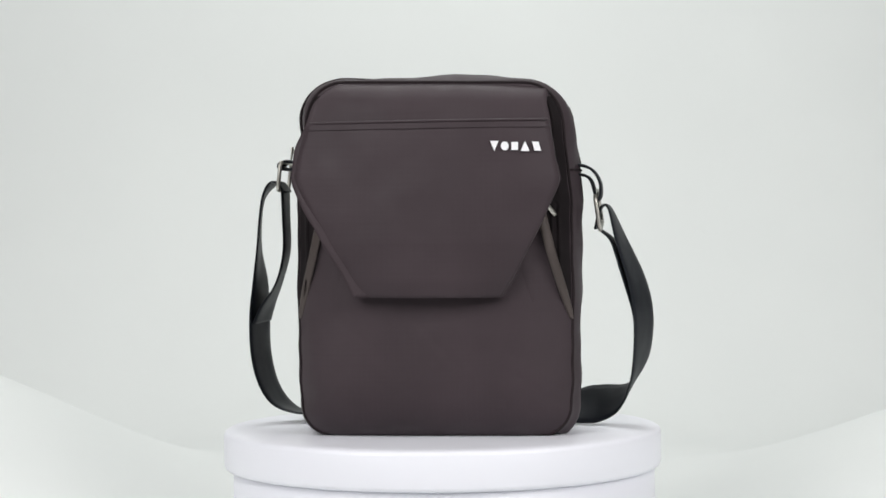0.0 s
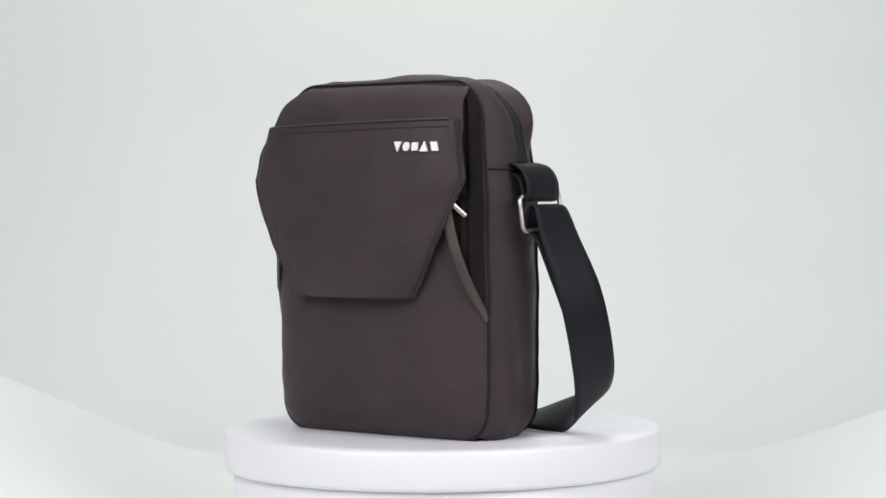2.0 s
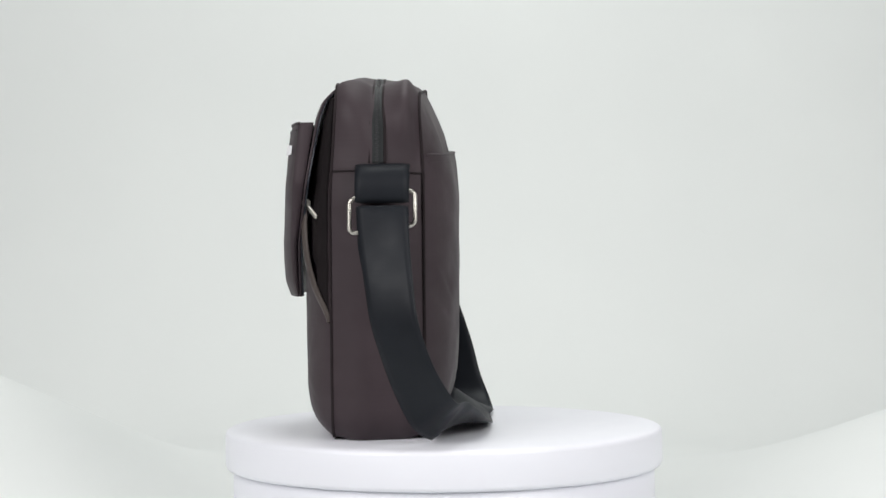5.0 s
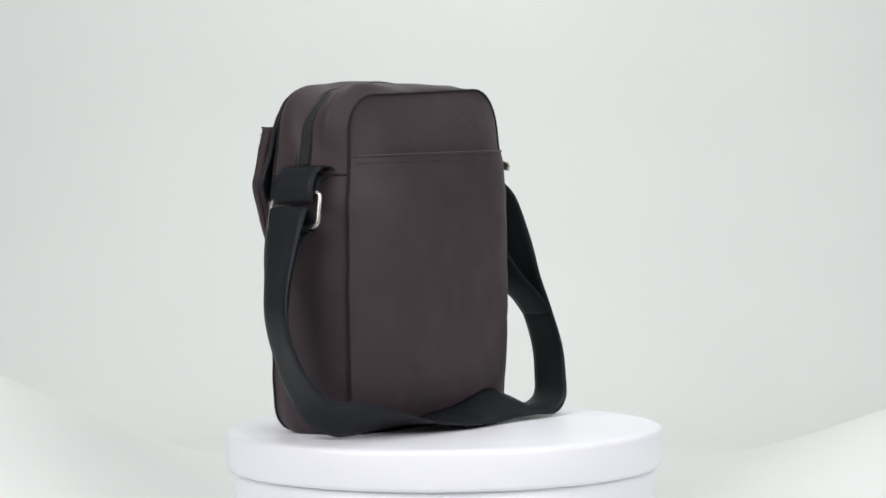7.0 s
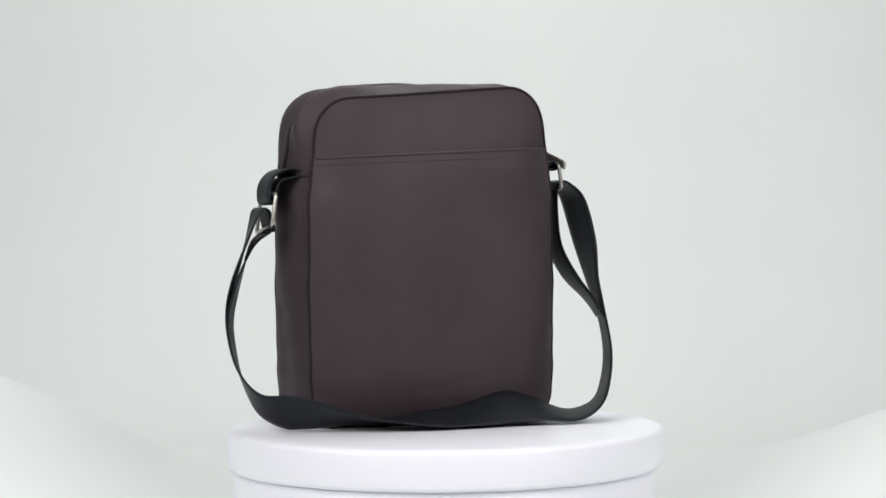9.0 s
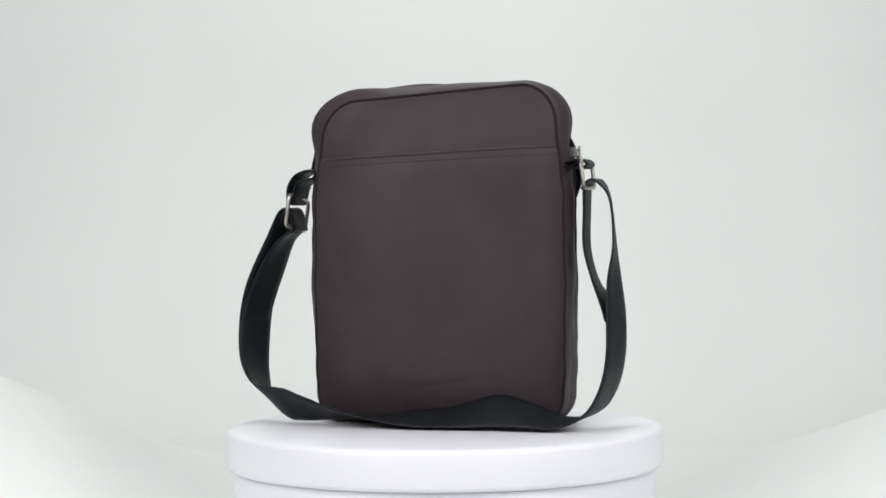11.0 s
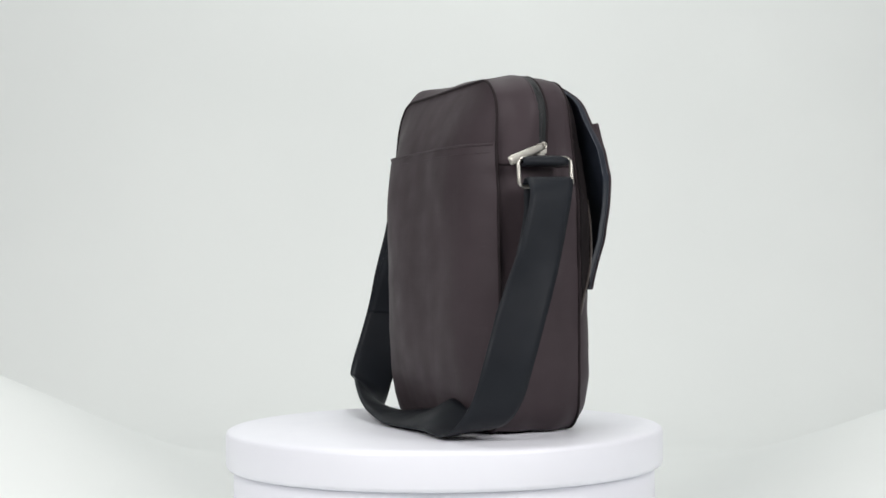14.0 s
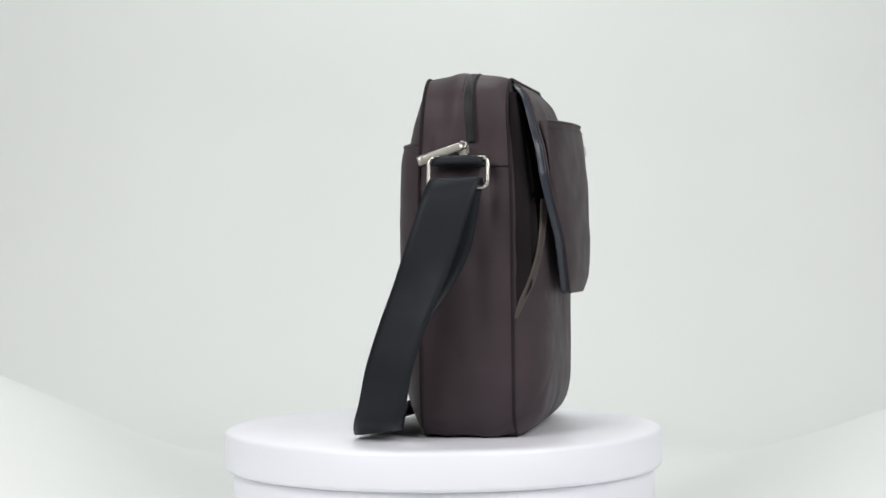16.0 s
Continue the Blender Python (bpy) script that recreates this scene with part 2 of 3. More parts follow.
# creases pressed into the cloth: x, z at both ends, depth
FRONT_CREASES = ((-0.006, 0.090, 0.024, 0.058, 0.0011), (0.098, 0.030, 0.070, 0.048, 0.0012), (-0.082, 0.026, -0.058, 0.056, 0.0012), (0.060, 0.020, 0.085, 0.075, 0.0009), (-0.070, 0.095, -0.040, 0.070, 0.0008))
BACK_CREASES = ((0.078, 0.110, 0.104, 0.138, 0.0014), (0.086, 0.095, 0.106, 0.112, 0.0011), (-0.092, 0.120, -0.070, 0.098, 0.0012), (-0.094, 0.085, -0.066, 0.076, 0.0010), (0.030, 0.030, -0.030, 0.038, 0.0010), (-0.050, 0.235, -0.020, 0.262, 0.0007))


def creases(x, z, rows):
    d = 0.0
    for x0, z0, x1, z1, depth in rows:
        ex, ez = x1 - x0, z1 - z0
        n = math.hypot(ex, ez)
        t = ((x - x0) * ex + (z - z0) * ez) / (n * n)
        if -0.3 < t < 1.3:
            off = ((x - x0) * ez - (z - z0) * ex) / n
            d -= 0.32 * depth * (1 - step(0.25, 0.8, abs(t - 0.5))) * (math.exp(-(off / 0.0022) ** 2) - 0.6 * math.exp(-((off - 0.006) / 0.004) ** 2))
    return d


def folds(x, z, seed):
    """Soft dents and puckers of the cloth, dying out at the seams."""
    u = min(abs(x - XC) / max(half_width(z), 1e-4), 1)
    w = min(z, TOP - z) / 0.03
    f = 0.0024 * noise.noise(Vector((x * 13 + seed, z * 9, seed))) + 0.0007 * noise.noise(Vector((x * 45, z * 30 + seed, 3)))
    f += 0.0016 * u ** 3 * noise.noise(Vector((x * 12, z * 60 + seed, 7)))
    f += 0.0016 * (1 - step(0.0, 0.06, z)) * noise.noise(Vector((x * 55 + seed, z * 14, 9)))
    f += creases(x, z, FRONT_CREASES if seed < 3 else BACK_CREASES)
    return f * (1 - u ** 8) * min(max(w, 0), 1)


def front_y(x, z):
    u = min(abs(x - XC) / max(half_width(z), 1e-4), 1)
    q = (0.11 - z) / 0.111 if z < 0.11 else (z - 0.11) / 0.163
    q = min(q, 1)
    return seam_front(z) - 0.0235 * (1 - u ** (5 if x > XC else 7)) * (1 - q ** (9 if z < 0.11 else 2.6)) - folds(x, z, 2.0)


def back_y(x, z):
    u = min(abs(x - XC) / max(half_width(z), 1e-4), 1)
    q = min(abs(z - 0.12) / (0.121 if z < 0.12 else 0.153), 1)
    return seam_back(z) + 0.020 * (1 - u ** (4 if x > XC else 6)) * (1 - q ** 4) + folds(x, z, 5.0)


def panel(name, surface, sign, z0, z1, lift, material, rows=130, cols=110, closed_top=False):
    zs = [z0 + (z1 - z0) * (0.5 - 0.5 * math.cos(math.pi * r / (rows - 1))) for r in range(rows)]
    verts = []
    for z in zs:
        for c in range(cols):
            u = -math.cos(math.pi * c / (cols - 1))
            x = XC + u * half_width(z)
            edge = (1 - u ** 6)
            y = surface(x, z) + sign * lift * (0.3 + 0.7 * edge)
            verts.append(skew(x, y, z))
    n = rows
    if closed_top:
        z = z1 - 0.001
        for c in range(cols):
            u = -math.cos(math.pi * c / (cols - 1))
            x = XC + u * half_width(z)
            verts.append(skew(x, surface(x, z) - sign * 0.002, z))
        n += 1
    return mesh_of(name, verts, grid_faces(n, cols), material)


def build_body():
    m = 30
    verts = [gusset_point(i, j / (m - 1)) for i in range(len(OUT)) for j in range(m)]
    part("gusset", mesh_of("gusset", verts, grid_faces(len(OUT), m, False, True), GUSSET), BAG)
    part("front_panel", panel("front_panel", front_y, -1, 0.0, TOP, 0.0, NYLON), BAG)
    part("back_panel", panel("back_panel", back_y, 1, 0.0, TOP, 0.0, NYLON), BAG)
    pocket = part("back_pocket", panel("back_pocket", back_y, 1, 0.003, 0.2220, 0.0042, NYLON, closed_top=True), BAG, "slip pocket across the back")
    hem = []
    for c in range(40):
        u = -0.985 + 1.97 * c / 39
        z = 0.2210
        x = XC + u * half_width(z)
        hem.append(skew(x, back_y(x, z) + 0.0042 * (0.3 + 0.7 * (1 - u ** 6)), z))
    part("hem", tube("hem", hem, 0.0011, NYLON), pocket)
    stitch = []
    for c in range(50):
        u = -0.97 + 1.94 * c / 49
        z = 0.2145
        x = XC + u * half_width(z)
        stitch.append(skew(x, back_y(x, z) + 0.0042 * (0.3 + 0.7 * (1 - u ** 6)), z))
    part("stitching", tube("stitching", stitch, 0.0003, NYLON, sides=5), pocket)

    for name, seam, lift in (("front_piping", seam_front, 0.0001), ("back_piping", seam_back, 0.0007)):
        path = []
        for i, (x, z) in enumerate(OUT):
            p = Vector((x, seam(z), z)) + normal_at(i, OUT) * lift
            if p.z < 0.0012:
                p.z = 0.0012
            path.append(skew(*p))
        part(name, tube(name, path, 0.0012, PIPING, True), BAG, "dark corded seam")
    # cross seams where the zipped top band meets the sides
    for side in (1, -1):
        i = min((k for k in range(len(OUT)) if (OUT[k][0] - XC) * side > 0.05), key=lambda k: abs(OUT[k][1] - 0.205))
        part("cross_seam", tube("cross_seam", [gusset_point(i, v, 0.0003) for v in np.linspace(0.02, 0.98, 14)], 0.0008, PIPING), BAG)


build_body()


def zip_path(z_right, z_left):
    ids = [i for i, (x, z) in enumerate(OUT) if (x > XC and z >= z_right) or (x <= XC and z >= z_left)]
    return ids


def build_zipper():
    ids = zip_path(0.206, 0.2215)
    rows = []
    for i in ids:
        z = OUT[i][1]
        v = (-0.0447 + 0.0035 * step(-0.02, 0.095, OUT[i][0]) - seam_back(z)) / (seam_front(z) - seam_back(z))
        rows.append((*gusset_point(i, v, -0.0002), 0, 1, 0, 0.0070 + 0.0046 * step(-0.085, -0.100, OUT[i][0]) + 0.0036 * step(0.262, 0.235, z) * (OUT[i][0] > 0)))
    rows = spline(rows, 3)
    tape = part("zipper_tape", ribbon("zipper_tape", rows, 0.0016, ZIPTAPE, 6), BAG, "black zipper running over the top")
    pts = [Vector(r[:3]) for r in rows]
    verts, faces = [], []
    gap, carry, flip = 0.0017, 0.0, 1
    for a, b in zip(pts, pts[1:]):
        d = (b - a).length
        t = (b - a).normalized()
        n = t.cross(Vector((0, 1, 0))).normalized()
        if n.dot(a - Vector((XC, a.y, 0.12))) < 0:
            n = -n
        while carry < d:
            c = a + t * carry + n * 0.0006 + Vector((0, 0.0003 * flip, 0))
            k = len(verts)
            for sx, sy, sz in ((-1, -1, -1), (1, -1, -1), (1, 1, -1), (-1, 1, -1), (-0.7, -0.8, 1), (0.7, -0.8, 1), (0.7, 0.8, 1), (-0.7, 0.8, 1)):
                verts.append(c + t * sx * 0.0006 + Vector((0, sy * 0.0013, 0)) + n * sz * 0.0005)
            faces += [(k + 3, k + 2, k + 1, k), (k + 4, k + 5, k + 6, k + 7), (k, k + 1, k + 5, k + 4), (k + 1, k + 2, k + 6, k + 5), (k + 2, k + 3, k + 7, k + 6), (k + 3, k, k + 4, k + 7)]
            carry += gap
            flip = -flip
        carry -= d
    tagged(part("zipper_teeth", mesh_of("zipper_teeth", verts, faces, TEETH, False), tape), kind="stuff")
    for sgn in (-1, 1):
        part("zipper_stitch", tube("zipper_stitch", [Vector(r[:3]) + Vector((0, sgn * (r[6] / 2 + 0.0006), 0.0)) for r in rows], 0.0012, PIPING, sides=6), tape)
    # slider and its metal pull on the bag's left side, lying askew over the strap ring
    slider = part("zipper_slider", box_mesh("zipper_slider", (-0.1085, -0.0465, 0.2155), (-0.1015, -0.0375, 0.2245), METAL, 0.0015), BAG, "nickel zipper slider")
    eye = [(-0.1098, -0.0425 + 0.0024 * math.cos(k * math.pi / 6), 0.2228 + 0.0024 * math.sin(k * math.pi / 6)) for k in range(12)]
    part("pull_eyelet", tube("pull_eyelet", eye, 0.0008, METAL, True, 6), slider)
    a, b = Vector((-0.1100, -0.0425, 0.2225)), Vector((-0.1182, -0.0095, 0.2105))
    part("zipper_pull", ribbon("zipper_pull", [(*(a + (b - a) * t), 0.05, 0.33, 0.95, w) for t, w in ((0, 0.0042), (0.08, 0.0060), (0.5, 0.0068), (0.93, 0.0074), (1, 0.0064))], 0.0016, METAL, 4), slider, "long flat nickel pull")


build_zipper()


# ---- flap: backing panel with a patch pocket on it ----
FLAP_X = 0.0060
FLAP_OUTLINE = [(0.2716, 0.0800), (0.2660, 0.0862), (0.2390, 0.0940), (0.2200, 0.0987), (0.1980, 0.1028), (0.1910, 0.1005), (0.1690, 0.0898), (0.1400, 0.0737), (0.1150, 0.0598), (0.1080, 0.0560)]
FLAP_PROFILE = [(0.2716, -0.0742), (0.2690, -0.0792), (0.2600, -0.0876), (0.2500, -0.0918), (0.2390, -0.0942), (0.2150, -0.0985), (0.1850, -0.1035), (0.1500, -0.1095), (0.1080, -0.1105)]

PATCH_PROFILE = [(0.2390, -0.1110), (0.2200, -0.1130), (0.2000, -0.1150), (0.1500, -0.1190), (0.1200, -0.1185), (0.1078, -0.1155)]


def table_value(rows, z):
    zs = [r[0] for r in rows][::-1]
    return float(np.interp(z, zs, [r[1] for r in rows][::-1]))


PATCH_INSET = (0.0020, 0.0005)
HEM_TILT = 0.0018


def flap_y(x, z):
    u = min((x - FLAP_X) / table_value(FLAP_OUTLINE, z), 1.1)
    return table_value(FLAP_PROFILE, z) + 0.0050 * u ** 3 + (0.004 * u * u * step(0.215, 0.250, z) if u < 0 else 0.0)


def flap_sheet(z0, z1, surf, rows=50, cols=44, inset=(0.0, 0.0), seed=0.0, edge_pull=0.0, tilt=0.0):
    """One layer of the flap over the surface surf(x, u, z); edge_pull draws its rim back, tilt lifts its top line towards +x."""
    verts = []
    for r in range(rows):
        z = z0 + (z1 - z0) * r / (rows - 1)
        hw = table_value(FLAP_OUTLINE, z)
        for c in range(cols):
            u = -1 + 2 * c / (cols - 1)
            x = FLAP_X + u * (hw + (0.0045 * step(0.256, 0.2705, z) - 0.0030 * step(0.145, 0.190, z) * step(0.252, 0.225, z) - inset[1] if u > 0 else 0.0022 * step(0.145, 0.190, z) * step(0.250, 0.215, z) - 0.009 * step(0.254, 0.2716, z) - inset[0]))
            q = abs(r / (rows - 1) - 0.5) * 2
            rim = max(abs(u) ** 9, q ** 14)
            fold = 0.0013 * noise.noise(Vector((x * 16 + seed, z * 12, seed))) + 0.0007 * noise.noise(Vector((x * 40, z * 34 + seed, 2)))
            wave = 0.0018 * abs(u) ** 4 * noise.noise(Vector((3.3, z * 45, seed)))
            verts.append(skew(x + wave, surf(x, u, z) + edge_pull * rim + fold * (1 - rim), z + tilt * (1.4 + u) * step(0.200, 0.239, z)))
    return verts


def slab(name, front, back, rows, cols, material):
    """Closes two grids of the same layout into one solid."""
    verts = front + back
    n = rows * cols
    faces = grid_faces(rows, cols)
    faces += [tuple(n + i for i in reversed(f)) for f in grid_faces(rows, cols)]
    rim = [c for c in range(cols)] + [r * cols + cols - 1 for r in range(1, rows)] + [(rows - 1) * cols + c for c in range(cols - 2, -1, -1)] + [r * cols for r in range(rows - 2, 0, -1)]
    for a, b in zip(rim, rim[1:] + rim[:1]):
        faces.append((a, b, n + b, n + a))
    return mesh_of(name, verts, faces, material)


def patch_y(x, u, z):
    return table_value(PATCH_PROFILE, z) + 0.22 * (table_value(FLAP_PROFILE, z) - table_value(PATCH_PROFILE, z)) * abs(u) ** 6 + 0.006 * max(u, 0.0) ** 2 + 0.0035 * max(-u, 0.0) ** 2 - 0.003 * (1 - u * u)


def build_flap():
    rows, cols = 50, 44
    zt = 0.2716
    f = flap_sheet(0.1080, zt, lambda x, u, z: flap_y(x, z), inset=(-0.0012, 0.0), seed=11)
    k = flap_sheet(0.1080, zt, lambda x, u, z: flap_y(x, z) + 0.0016, inset=(-0.0012, 0.0), seed=11)
    flap = part("flap", slab("flap", f, k, rows, cols, NYLON), BAG, "six-sided brown nylon front flap")
    f = flap_sheet(0.1085, zt - 0.001, lambda x, u, z: flap_y(x, z) + 0.0019, inset=(-0.0009, 0.0006), seed=11)
    k = flap_sheet(0.1085, zt - 0.001, lambda x, u, z: flap_y(x, z) + 0.0032, inset=(-0.0009, 0.0006), seed=11)
    part("flap_lining", slab("flap_lining", f, k, rows, cols, LINING), flap, "shiny navy lining")
    # the lining turns out along one side edge
    rim = flap_sheet(0.1090, zt - 0.003, lambda x, u, z: flap_y(x, z) + 0.0046, inset=(-0.0008, 0.0), seed=11)
    edge = [(*rim[r * cols], -0.30, 0.95, 0.05, 0.0066 - 0.0036 * step(0.21, 0.2716, rim[r * cols][2])) for r in range(rows)]
    part("flap_facing", ribbon("flap_facing", edge, 0.0014, LINING, 6, -0.0006), flap, "navy facing along the flap's edge")
    f = flap_sheet(0.1078, 0.2390, patch_y, inset=PATCH_INSET, seed=17, edge_pull=0.0012, tilt=HEM_TILT)
    k = flap_sheet(0.1078, 0.2390, lambda x, u, z: max(flap_y(x, z) - 0.0008, patch_y(x, u, z) + 0.002), inset=PATCH_INSET, seed=17, tilt=HEM_TILT)
    patch = part("flap_pocket", slab("flap_pocket", f, k, rows, cols, NYLON), flap, "padded patch pocket on the flap")
    for name, z, rad, mat in (("hem", 0.2387, 0.0010, NYLON), ("stitching", 0.2335, 0.0003, NYLON)):
        line = []
        for c in range(40):
            u = -0.985 + 1.952 * c / 39
            x = FLAP_X + u * (table_value(FLAP_OUTLINE, z) - (PATCH_INSET[1] if u > 0 else PATCH_INSET[0]))
            line.append(skew(x, patch_y(x, u, z) + 0.0008 * abs(u) ** 9 + (0.0008 if rad > 0.0005 else -0.0004), z + HEM_TILT * (1.4 + u) * step(0.200, 0.239, z)))
        part(name, tube(name, line, rad, mat, sides=6), patch)
    return patch


PATCH = build_flap()


def build_logo():
    """The printed mark: five plain white shapes in a row."""
    x0, x1, z0, z1 = 0.0543, 0.0928, 0.2186, 0.2262

    def place(s, t, depth):
        x, z = x0 + s * (x1 - x0), z0 + t * (z1 - z0)
        u = (x - FLAP_X) / table_value(FLAP_OUTLINE, z)
        return skew(x, patch_y(x, u, z) - depth, z)

    def printed(shape):
        n = len(shape)
        verts = [place(s, t, d) for d in (0.0021, 0.0006) for s, t in shape]
        faces = [(i, (i + 1) % n, n + (i + 1) % n, n + i) for i in range(n)]
        faces += [tuple(range(n)), tuple(range(2 * n - 1, n - 1, -1))]
        part("logo_shape", mesh_of("logo_shape", verts, faces, LOGO, False), PATCH, "white printed mark")

    def oval(c, rs, rt):
        return [(c + rs * math.cos(2 * math.pi * k / 18), 0.5 + rt * math.sin(2 * math.pi * k / 18)) for k in range(18)]

    printed([(0.000, 1.0), (0.165, 1.0), (0.0825, 0.0)])
    printed(oval(0.285, 0.075, 0.44))
    printed([(0.415, 0.10), (0.540, 0.10), (0.540, 0.90), (0.415, 0.90)])
    printed([(0.590, 0.0), (0.765, 0.0), (0.6775, 1.0)])
    printed([(0.860, 0.05), (0.985, 0.05), (0.935, 0.95), (0.810, 0.95)])


build_logo()


# ---- slanted side openings of the front pocket, below the flap ----
def build_side_openings():
    # x, y, z along the gaping edge of each slanted pocket
    edge = spline([(0.0895, -0.0985, 0.180), (0.0940, -0.0985, 0.160), (0.0995, -0.0960, 0.138), (0.1055, -0.0900, 0.117), (0.1100, -0.0825, 0.101), (0.1125, -0.0780, 0.0905)], 6)
    for side in (1, -1):
        inner, rows, mouth = [], [], []
        for k, (x, y, z) in enumerate(edge):
            fade = 1 - (k / (len(edge) - 1)) ** 4
            xe = XC + side * (x - XC)
            for c in range(8):
                t = c / 7
                xx = xe - side * 0.030 * (1 - t)
                base = front_y(xx, z) - 0.0004 + 0.0012 * (1 - fade) + (0.0012 if c == 0 else 0.0)
                inner.append(skew(xx, base + (min(y, base) - base) * t * t, z))
            ye = min(y, front_y(xe, z) - 0.0006)
            rows.append((*skew(xe, ye, z), side * 1.0, 0.9 - 0.3 * fade, 0.25, 0.0030 + 0.0048 * fade))
        # dark crumpled cloth in the slit; above, to the flap's root, shade as colour
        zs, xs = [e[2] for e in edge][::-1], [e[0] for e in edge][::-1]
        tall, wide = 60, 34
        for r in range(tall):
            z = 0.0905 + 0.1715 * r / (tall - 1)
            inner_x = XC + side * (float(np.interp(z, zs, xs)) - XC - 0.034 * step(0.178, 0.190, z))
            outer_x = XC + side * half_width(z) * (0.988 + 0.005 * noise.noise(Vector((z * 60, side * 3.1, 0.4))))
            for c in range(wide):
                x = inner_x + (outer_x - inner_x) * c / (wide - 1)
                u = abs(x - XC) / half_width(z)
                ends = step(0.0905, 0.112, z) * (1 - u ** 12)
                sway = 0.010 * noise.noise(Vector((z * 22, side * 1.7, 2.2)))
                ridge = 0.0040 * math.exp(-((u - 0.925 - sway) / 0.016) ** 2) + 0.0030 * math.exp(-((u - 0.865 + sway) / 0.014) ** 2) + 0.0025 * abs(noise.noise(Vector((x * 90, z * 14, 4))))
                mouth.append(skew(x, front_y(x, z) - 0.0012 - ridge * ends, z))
        n = len(edge)
        part("pocket_edge", mesh_of("pocket_edge", inner, grid_faces(n, 8), NYLON), BAG)
        trim = part("pocket_trim", ribbon("pocket_trim", rows, 0.0024, TRIM, 5, 0.0006), BAG, "taupe edge trim of the slanted pocket")
        part("trim_cord", tube("trim_cord", [Vector(r[:3]) + Vector((-side * 0.0034, -0.0002, 0)) for r in rows], 0.0009, PIPING), trim)
        part("pocket_opening_shade", mesh_of("pocket_opening_shade", mouth, grid_faces(tall, wide), MOUTH_SHADE), BAG, "dark crumpled front pocket opening with painted shade under the flap's sides")
        if side == 1:
            a, b = Vector((0.0935, -0.0975, 0.180)), Vector((0.1015, -0.0885, 0.1690))
            pull = part("front_slider", box_mesh("front_slider", (0.0905, -0.1005, 0.178), (0.0960, -0.0940, 0.1835), METAL, 0.0012), BAG, "small nickel slider")
            part("front_pull", ribbon("front_pull", [(*(a + (b - a) * t), 0.5, 0.6, 0.35, w) for t, w in ((0, 0.003), (0.1, 0.0042), (0.9, 0.0042), (1, 0.0034))], 0.0016, METAL, 4), pull)


build_side_openings()


# ---- strap, its loops and rings ----
def ring_mesh(name, centre, half_y, half_h, lean, radius, tip=0.0):
    """Rounded rectangular wire ring; lean tips its lower bar outwards (x), tip lifts its back end."""
    path = []
    r = 0.0045
    for cy, ch, a0 in ((1, 1, 0), (-1, 1, 90), (-1, -1, 180), (1, -1, 270)):
        for k in range(6):
            a = radians(a0 + 90 * k / 5)
            y = cy * (half_y - r) + r * math.cos(a)
            h = ch * (half_h - r) + r * math.sin(a)
            path.append((centre[0] - h * lean, centre[1] + y, centre[2] + h + tip * (y + 0.008)))
    return tube(name, path, radius, METAL, True, 10)


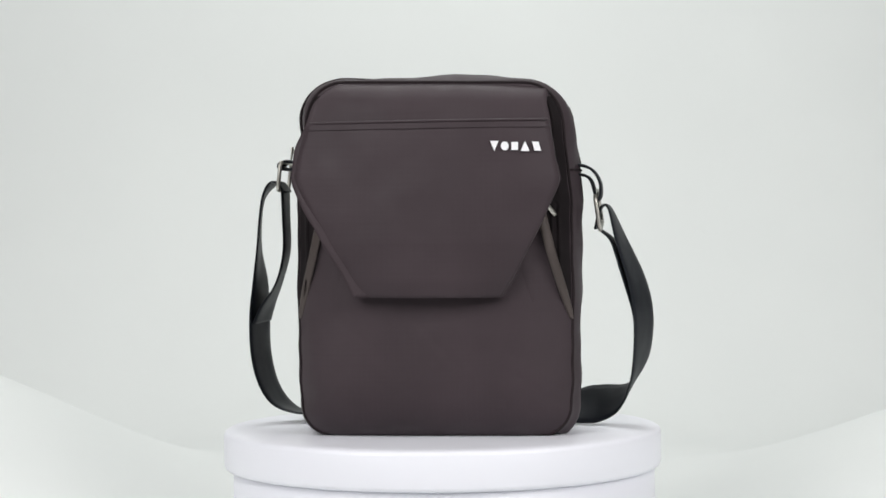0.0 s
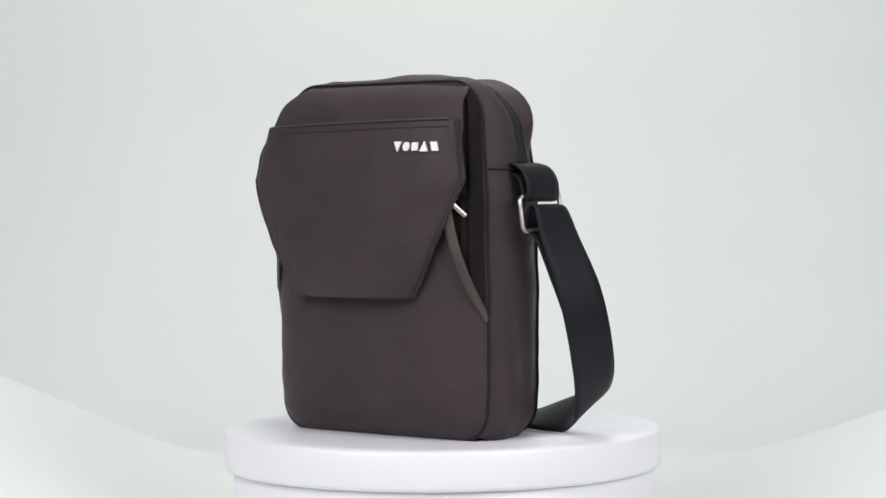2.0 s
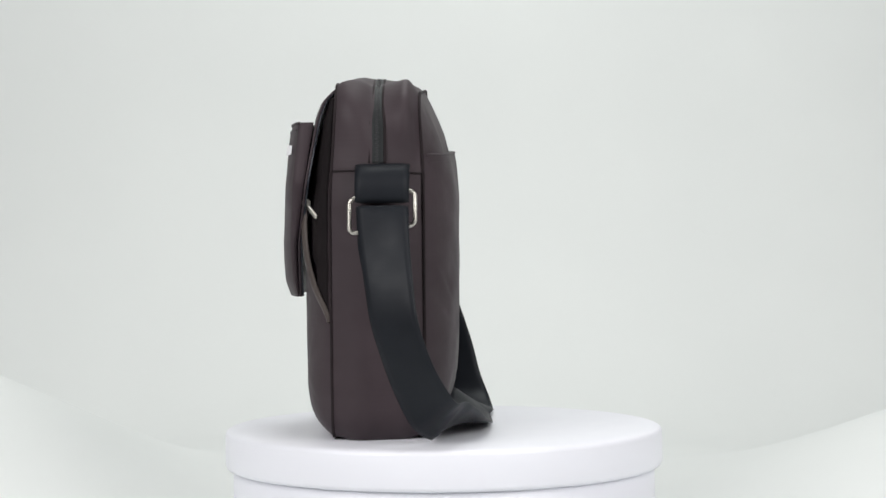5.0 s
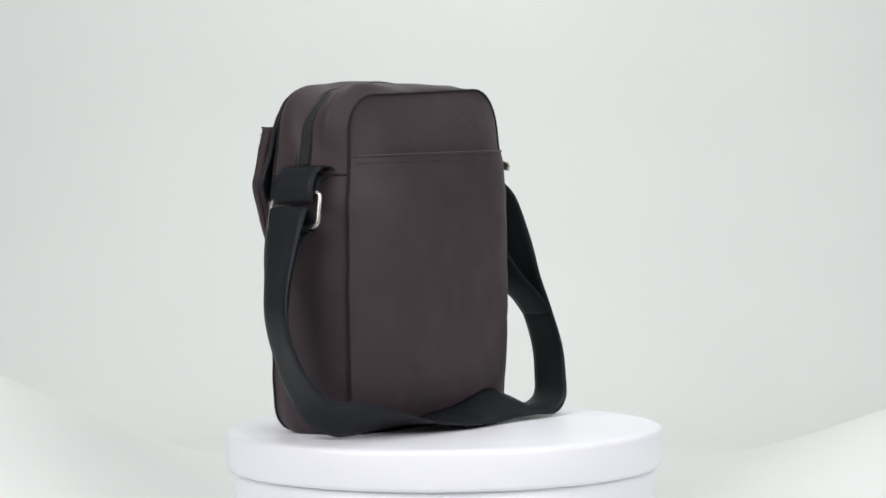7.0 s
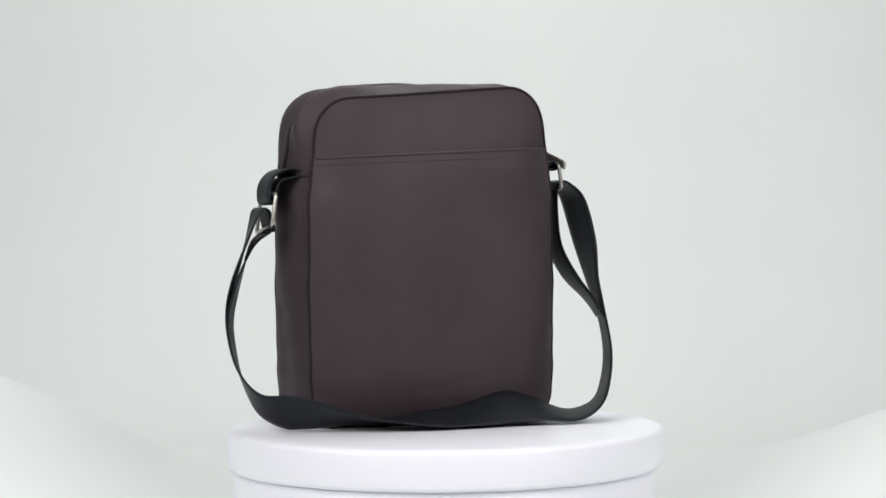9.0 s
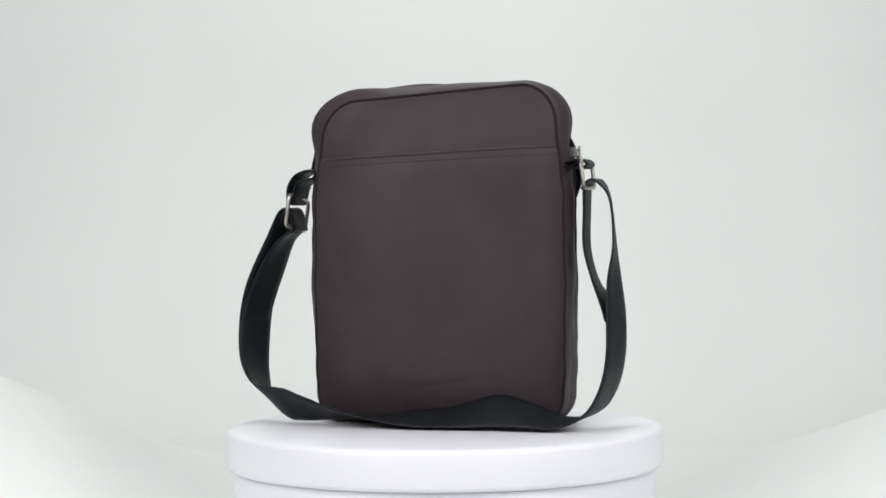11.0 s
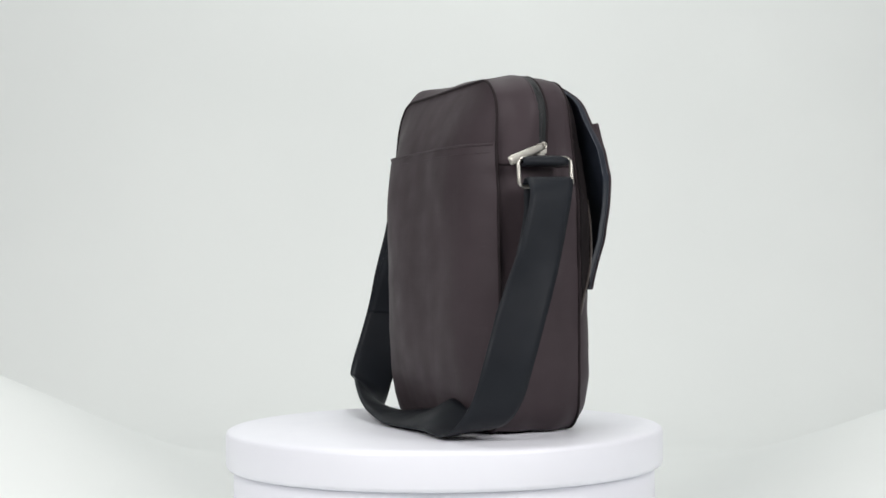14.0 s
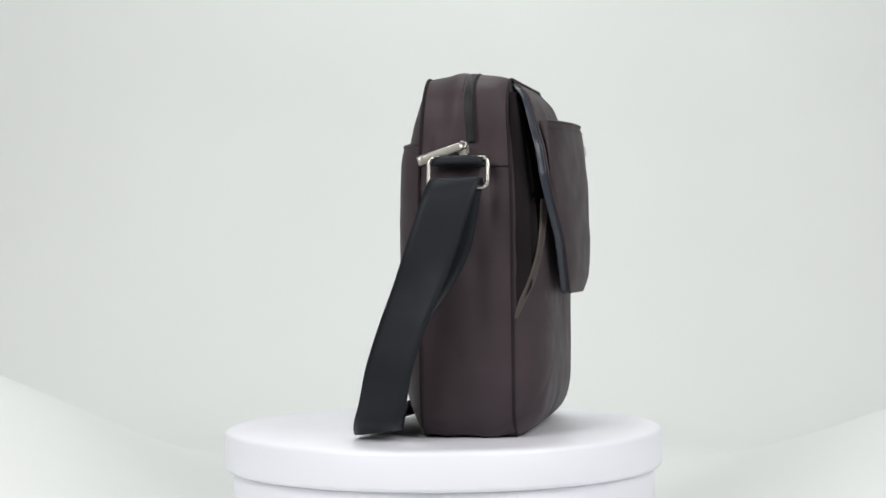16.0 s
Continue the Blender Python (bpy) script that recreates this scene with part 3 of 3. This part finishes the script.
def build_strap():
    W = 0.0385
    # right loop and ring
    loop = spline([(0.1065, -0.037, 0.2060, 0, 1, 0, 0.0405), (0.1160, -0.037, 0.2085, 0, 1, 0, 0.0405), (0.1270, -0.037, 0.2050, 0, 1, 0, 0.0405), (0.1335, -0.037, 0.1960, 0, 1, 0, 0.0405),
                   (0.1345, -0.037, 0.1850, 0, 1, 0, 0.0405), (0.1318, -0.037, 0.1805, 0, 1, 0, 0.0405), (0.1300, -0.037, 0.1860, 0, 1, 0, 0.0405), (0.1250, -0.037, 0.1985, 0, 1, 0, 0.0405), (0.1085, -0.037, 0.2025, 0, 1, 0, 0.0405)], 5)
    part("strap_loop", ribbon("strap_loop", loop, 0.0022, WEBBING), BAG, "black webbing loop")
    part("strap_ring", ring_mesh("strap_ring", (0.1325, -0.037, 0.1720), 0.0245, 0.0130, 0.14, 0.0017, 0.12), BAG, "rectangular nickel ring")
    # left loop and ring
    loop = spline([(-0.1005, -0.040, 0.2110, 0, 1, 0, 0.0385), (-0.1100, -0.040, 0.2138, 0, 1, 0, 0.0385), (-0.1170, -0.040, 0.2130, 0, 1, 0, 0.0385), (-0.1190, -0.040, 0.2095, 0, 1, 0, 0.0385), (-0.1140, -0.040, 0.2075, 0, 1, 0, 0.0385), (-0.1005, -0.040, 0.2085, 0, 1, 0, 0.0385)], 5)
    part("strap_loop", ribbon("strap_loop", loop, 0.0022, WEBBING), BAG, "black webbing loop")
    part("strap_ring", ring_mesh("strap_ring", (-0.1170, -0.040, 0.2020), 0.0225, 0.0110, -0.12, 0.0016), BAG, "rectangular nickel ring")
    # the strap hangs from both rings and lies on the plate behind the bag
    P = [(0.1300, -0.037, 0.1580, 0.00, 1, 0.00), (0.1330, -0.037, 0.1710, 0, 1, 0), (0.1365, -0.037, 0.1765, 0, 1, 0), (0.1415, -0.036, 0.1735, 0.05, 1, 0.00), (0.1490, -0.035, 0.1520, 0.20, 1, 0.03), (0.1615, -0.031, 0.1180, 0.36, 1, 0.06), (0.1665, -0.027, 0.0910, 0.42, 1, 0.06), (0.1655, -0.018, 0.0625, 0.38, 1, 0.08),
         (0.1605, -0.009, 0.0410, 0.28, 1, 0.24), (0.1490, 0.001, 0.0225, 0.15, 0.85, 0.48), (0.1280, 0.010, 0.0160, 0.12, 0.62, 0.70), (0.1030, 0.015, 0.0130, 0.10, 0.75, 0.52), (0.0600, 0.021, 0.0080, 0.05, 1, 0.12), (0.0150, 0.025, 0.0075, 0.02, 1, -0.24), (-0.0150, 0.025, 0.0090, 0.00, 1, -0.36),
         (-0.0520, 0.026, 0.0145, 0.00, 1, -0.72), (-0.0780, 0.027, 0.0120, -0.02, 1, -0.46), (-0.1080, 0.025, 0.0060, 0.05, 1, -0.15), (-0.1310, 0.021, 0.0140, 0.18, 1, 0.00), (-0.1425, 0.014, 0.0320, 0.22, 1, 0.03), (-0.1475, 0.0075, 0.0580, 0.24, 1, 0.03),
         (-0.1462, -0.003, 0.0900, 0.24, 1, 0.05), (-0.1432, -0.0135, 0.1170, 0.12, 1, 0.05), (-0.1415, -0.0245, 0.1480, -0.12, 1, 0.03), (-0.1362, -0.035, 0.1820, -0.16, 1, 0.00), (-0.1275, -0.039, 0.1957, 0, 1, 0), (-0.1205, -0.040, 0.1970, 0.00, 1, 0.00), (-0.1150, -0.040, 0.1900, 0, 1, 0)]
    rows = []
    for r in spline([(*p, W) for p in P], 8):
        r = np.array(r)
        w = Vector(r[3:6]).normalized()
        low = r[2] - abs(w.z) * r[6] / 2
        if low < 0.0016:
            r[2] += 0.0016 - low
        rows.append(tuple(r))
    strap = part("strap", ribbon("strap", rows, 0.0020, WEBBING, 8), BAG, "wide black webbing shoulder strap")
    # doubled strands that run back from the rings and rejoin the strap
    right = spline([(0.1330, -0.037, 0.1580, 0, 1, 0, 0.036), (0.1442, -0.037, 0.1480, 0.12, 1, 0, 0.036), (0.1548, -0.033, 0.1250, 0.32, 1, 0.05, 0.036), (0.1640, -0.028, 0.0980, 0.41, 1, 0.06, 0.036), (0.1666, -0.0248, 0.0830, 0.41, 1, 0.06, 0.0362)], 6)
    left = spline([(-0.1165, -0.040, 0.1905, 0, 1, 0, 0.036), (-0.1165, -0.038, 0.1700, 0, 1, 0, 0.033), (-0.1175, -0.032, 0.1430, 0.0, 1, 0.03, 0.033), (-0.1260, -0.020, 0.1180, 0.00, 1, 0.05, 0.034), (-0.1385, -0.0070, 0.0980, 0.16, 1, 0.05, 0.036), (-0.1450, -0.0005, 0.0840, 0.23, 1, 0.05, 0.0362)], 6)
    for rows in (right, left):
        part("strap_tail", ribbon("strap_tail", rows, 0.0018, WEBBING, 6), strap, "doubled end of the strap")


build_strap()


# ---- what moves ----
TURN = [(0.0, -6.61), (0.5, -14.52), (1.0, -23.09), (1.5, -31.09), (2.0, -39.49), (2.5, -47.41), (3.0, -56.02), (3.5, -64.22), (4.0, -72.88), (6.5, -118.79), (7.0, -126.85), (7.5, -135.1), (8.0, -143.43), (8.5, -151.71), (9.0, -160.11), (11.5, -203.9), (12.0, -212.2), (12.5, -220.6), (13.0, -229.2), (13.5, -237.8), (14.0, -246.4), (14.5, -255.08), (15.0, -263.88), (15.5, -272.38), (16.0, -281.21)]


def motions():
    walk(BAG, [(t, pose(0, 0, 0.0004, 0, 0, a)) for t, a in TURN])
    walk(TABLE_PLATE, [(t, pose(-0.001 * math.cos(radians(a)), -0.001 * math.sin(radians(a)), 0, 0, 0, a)) for t, a in TURN])


motions()
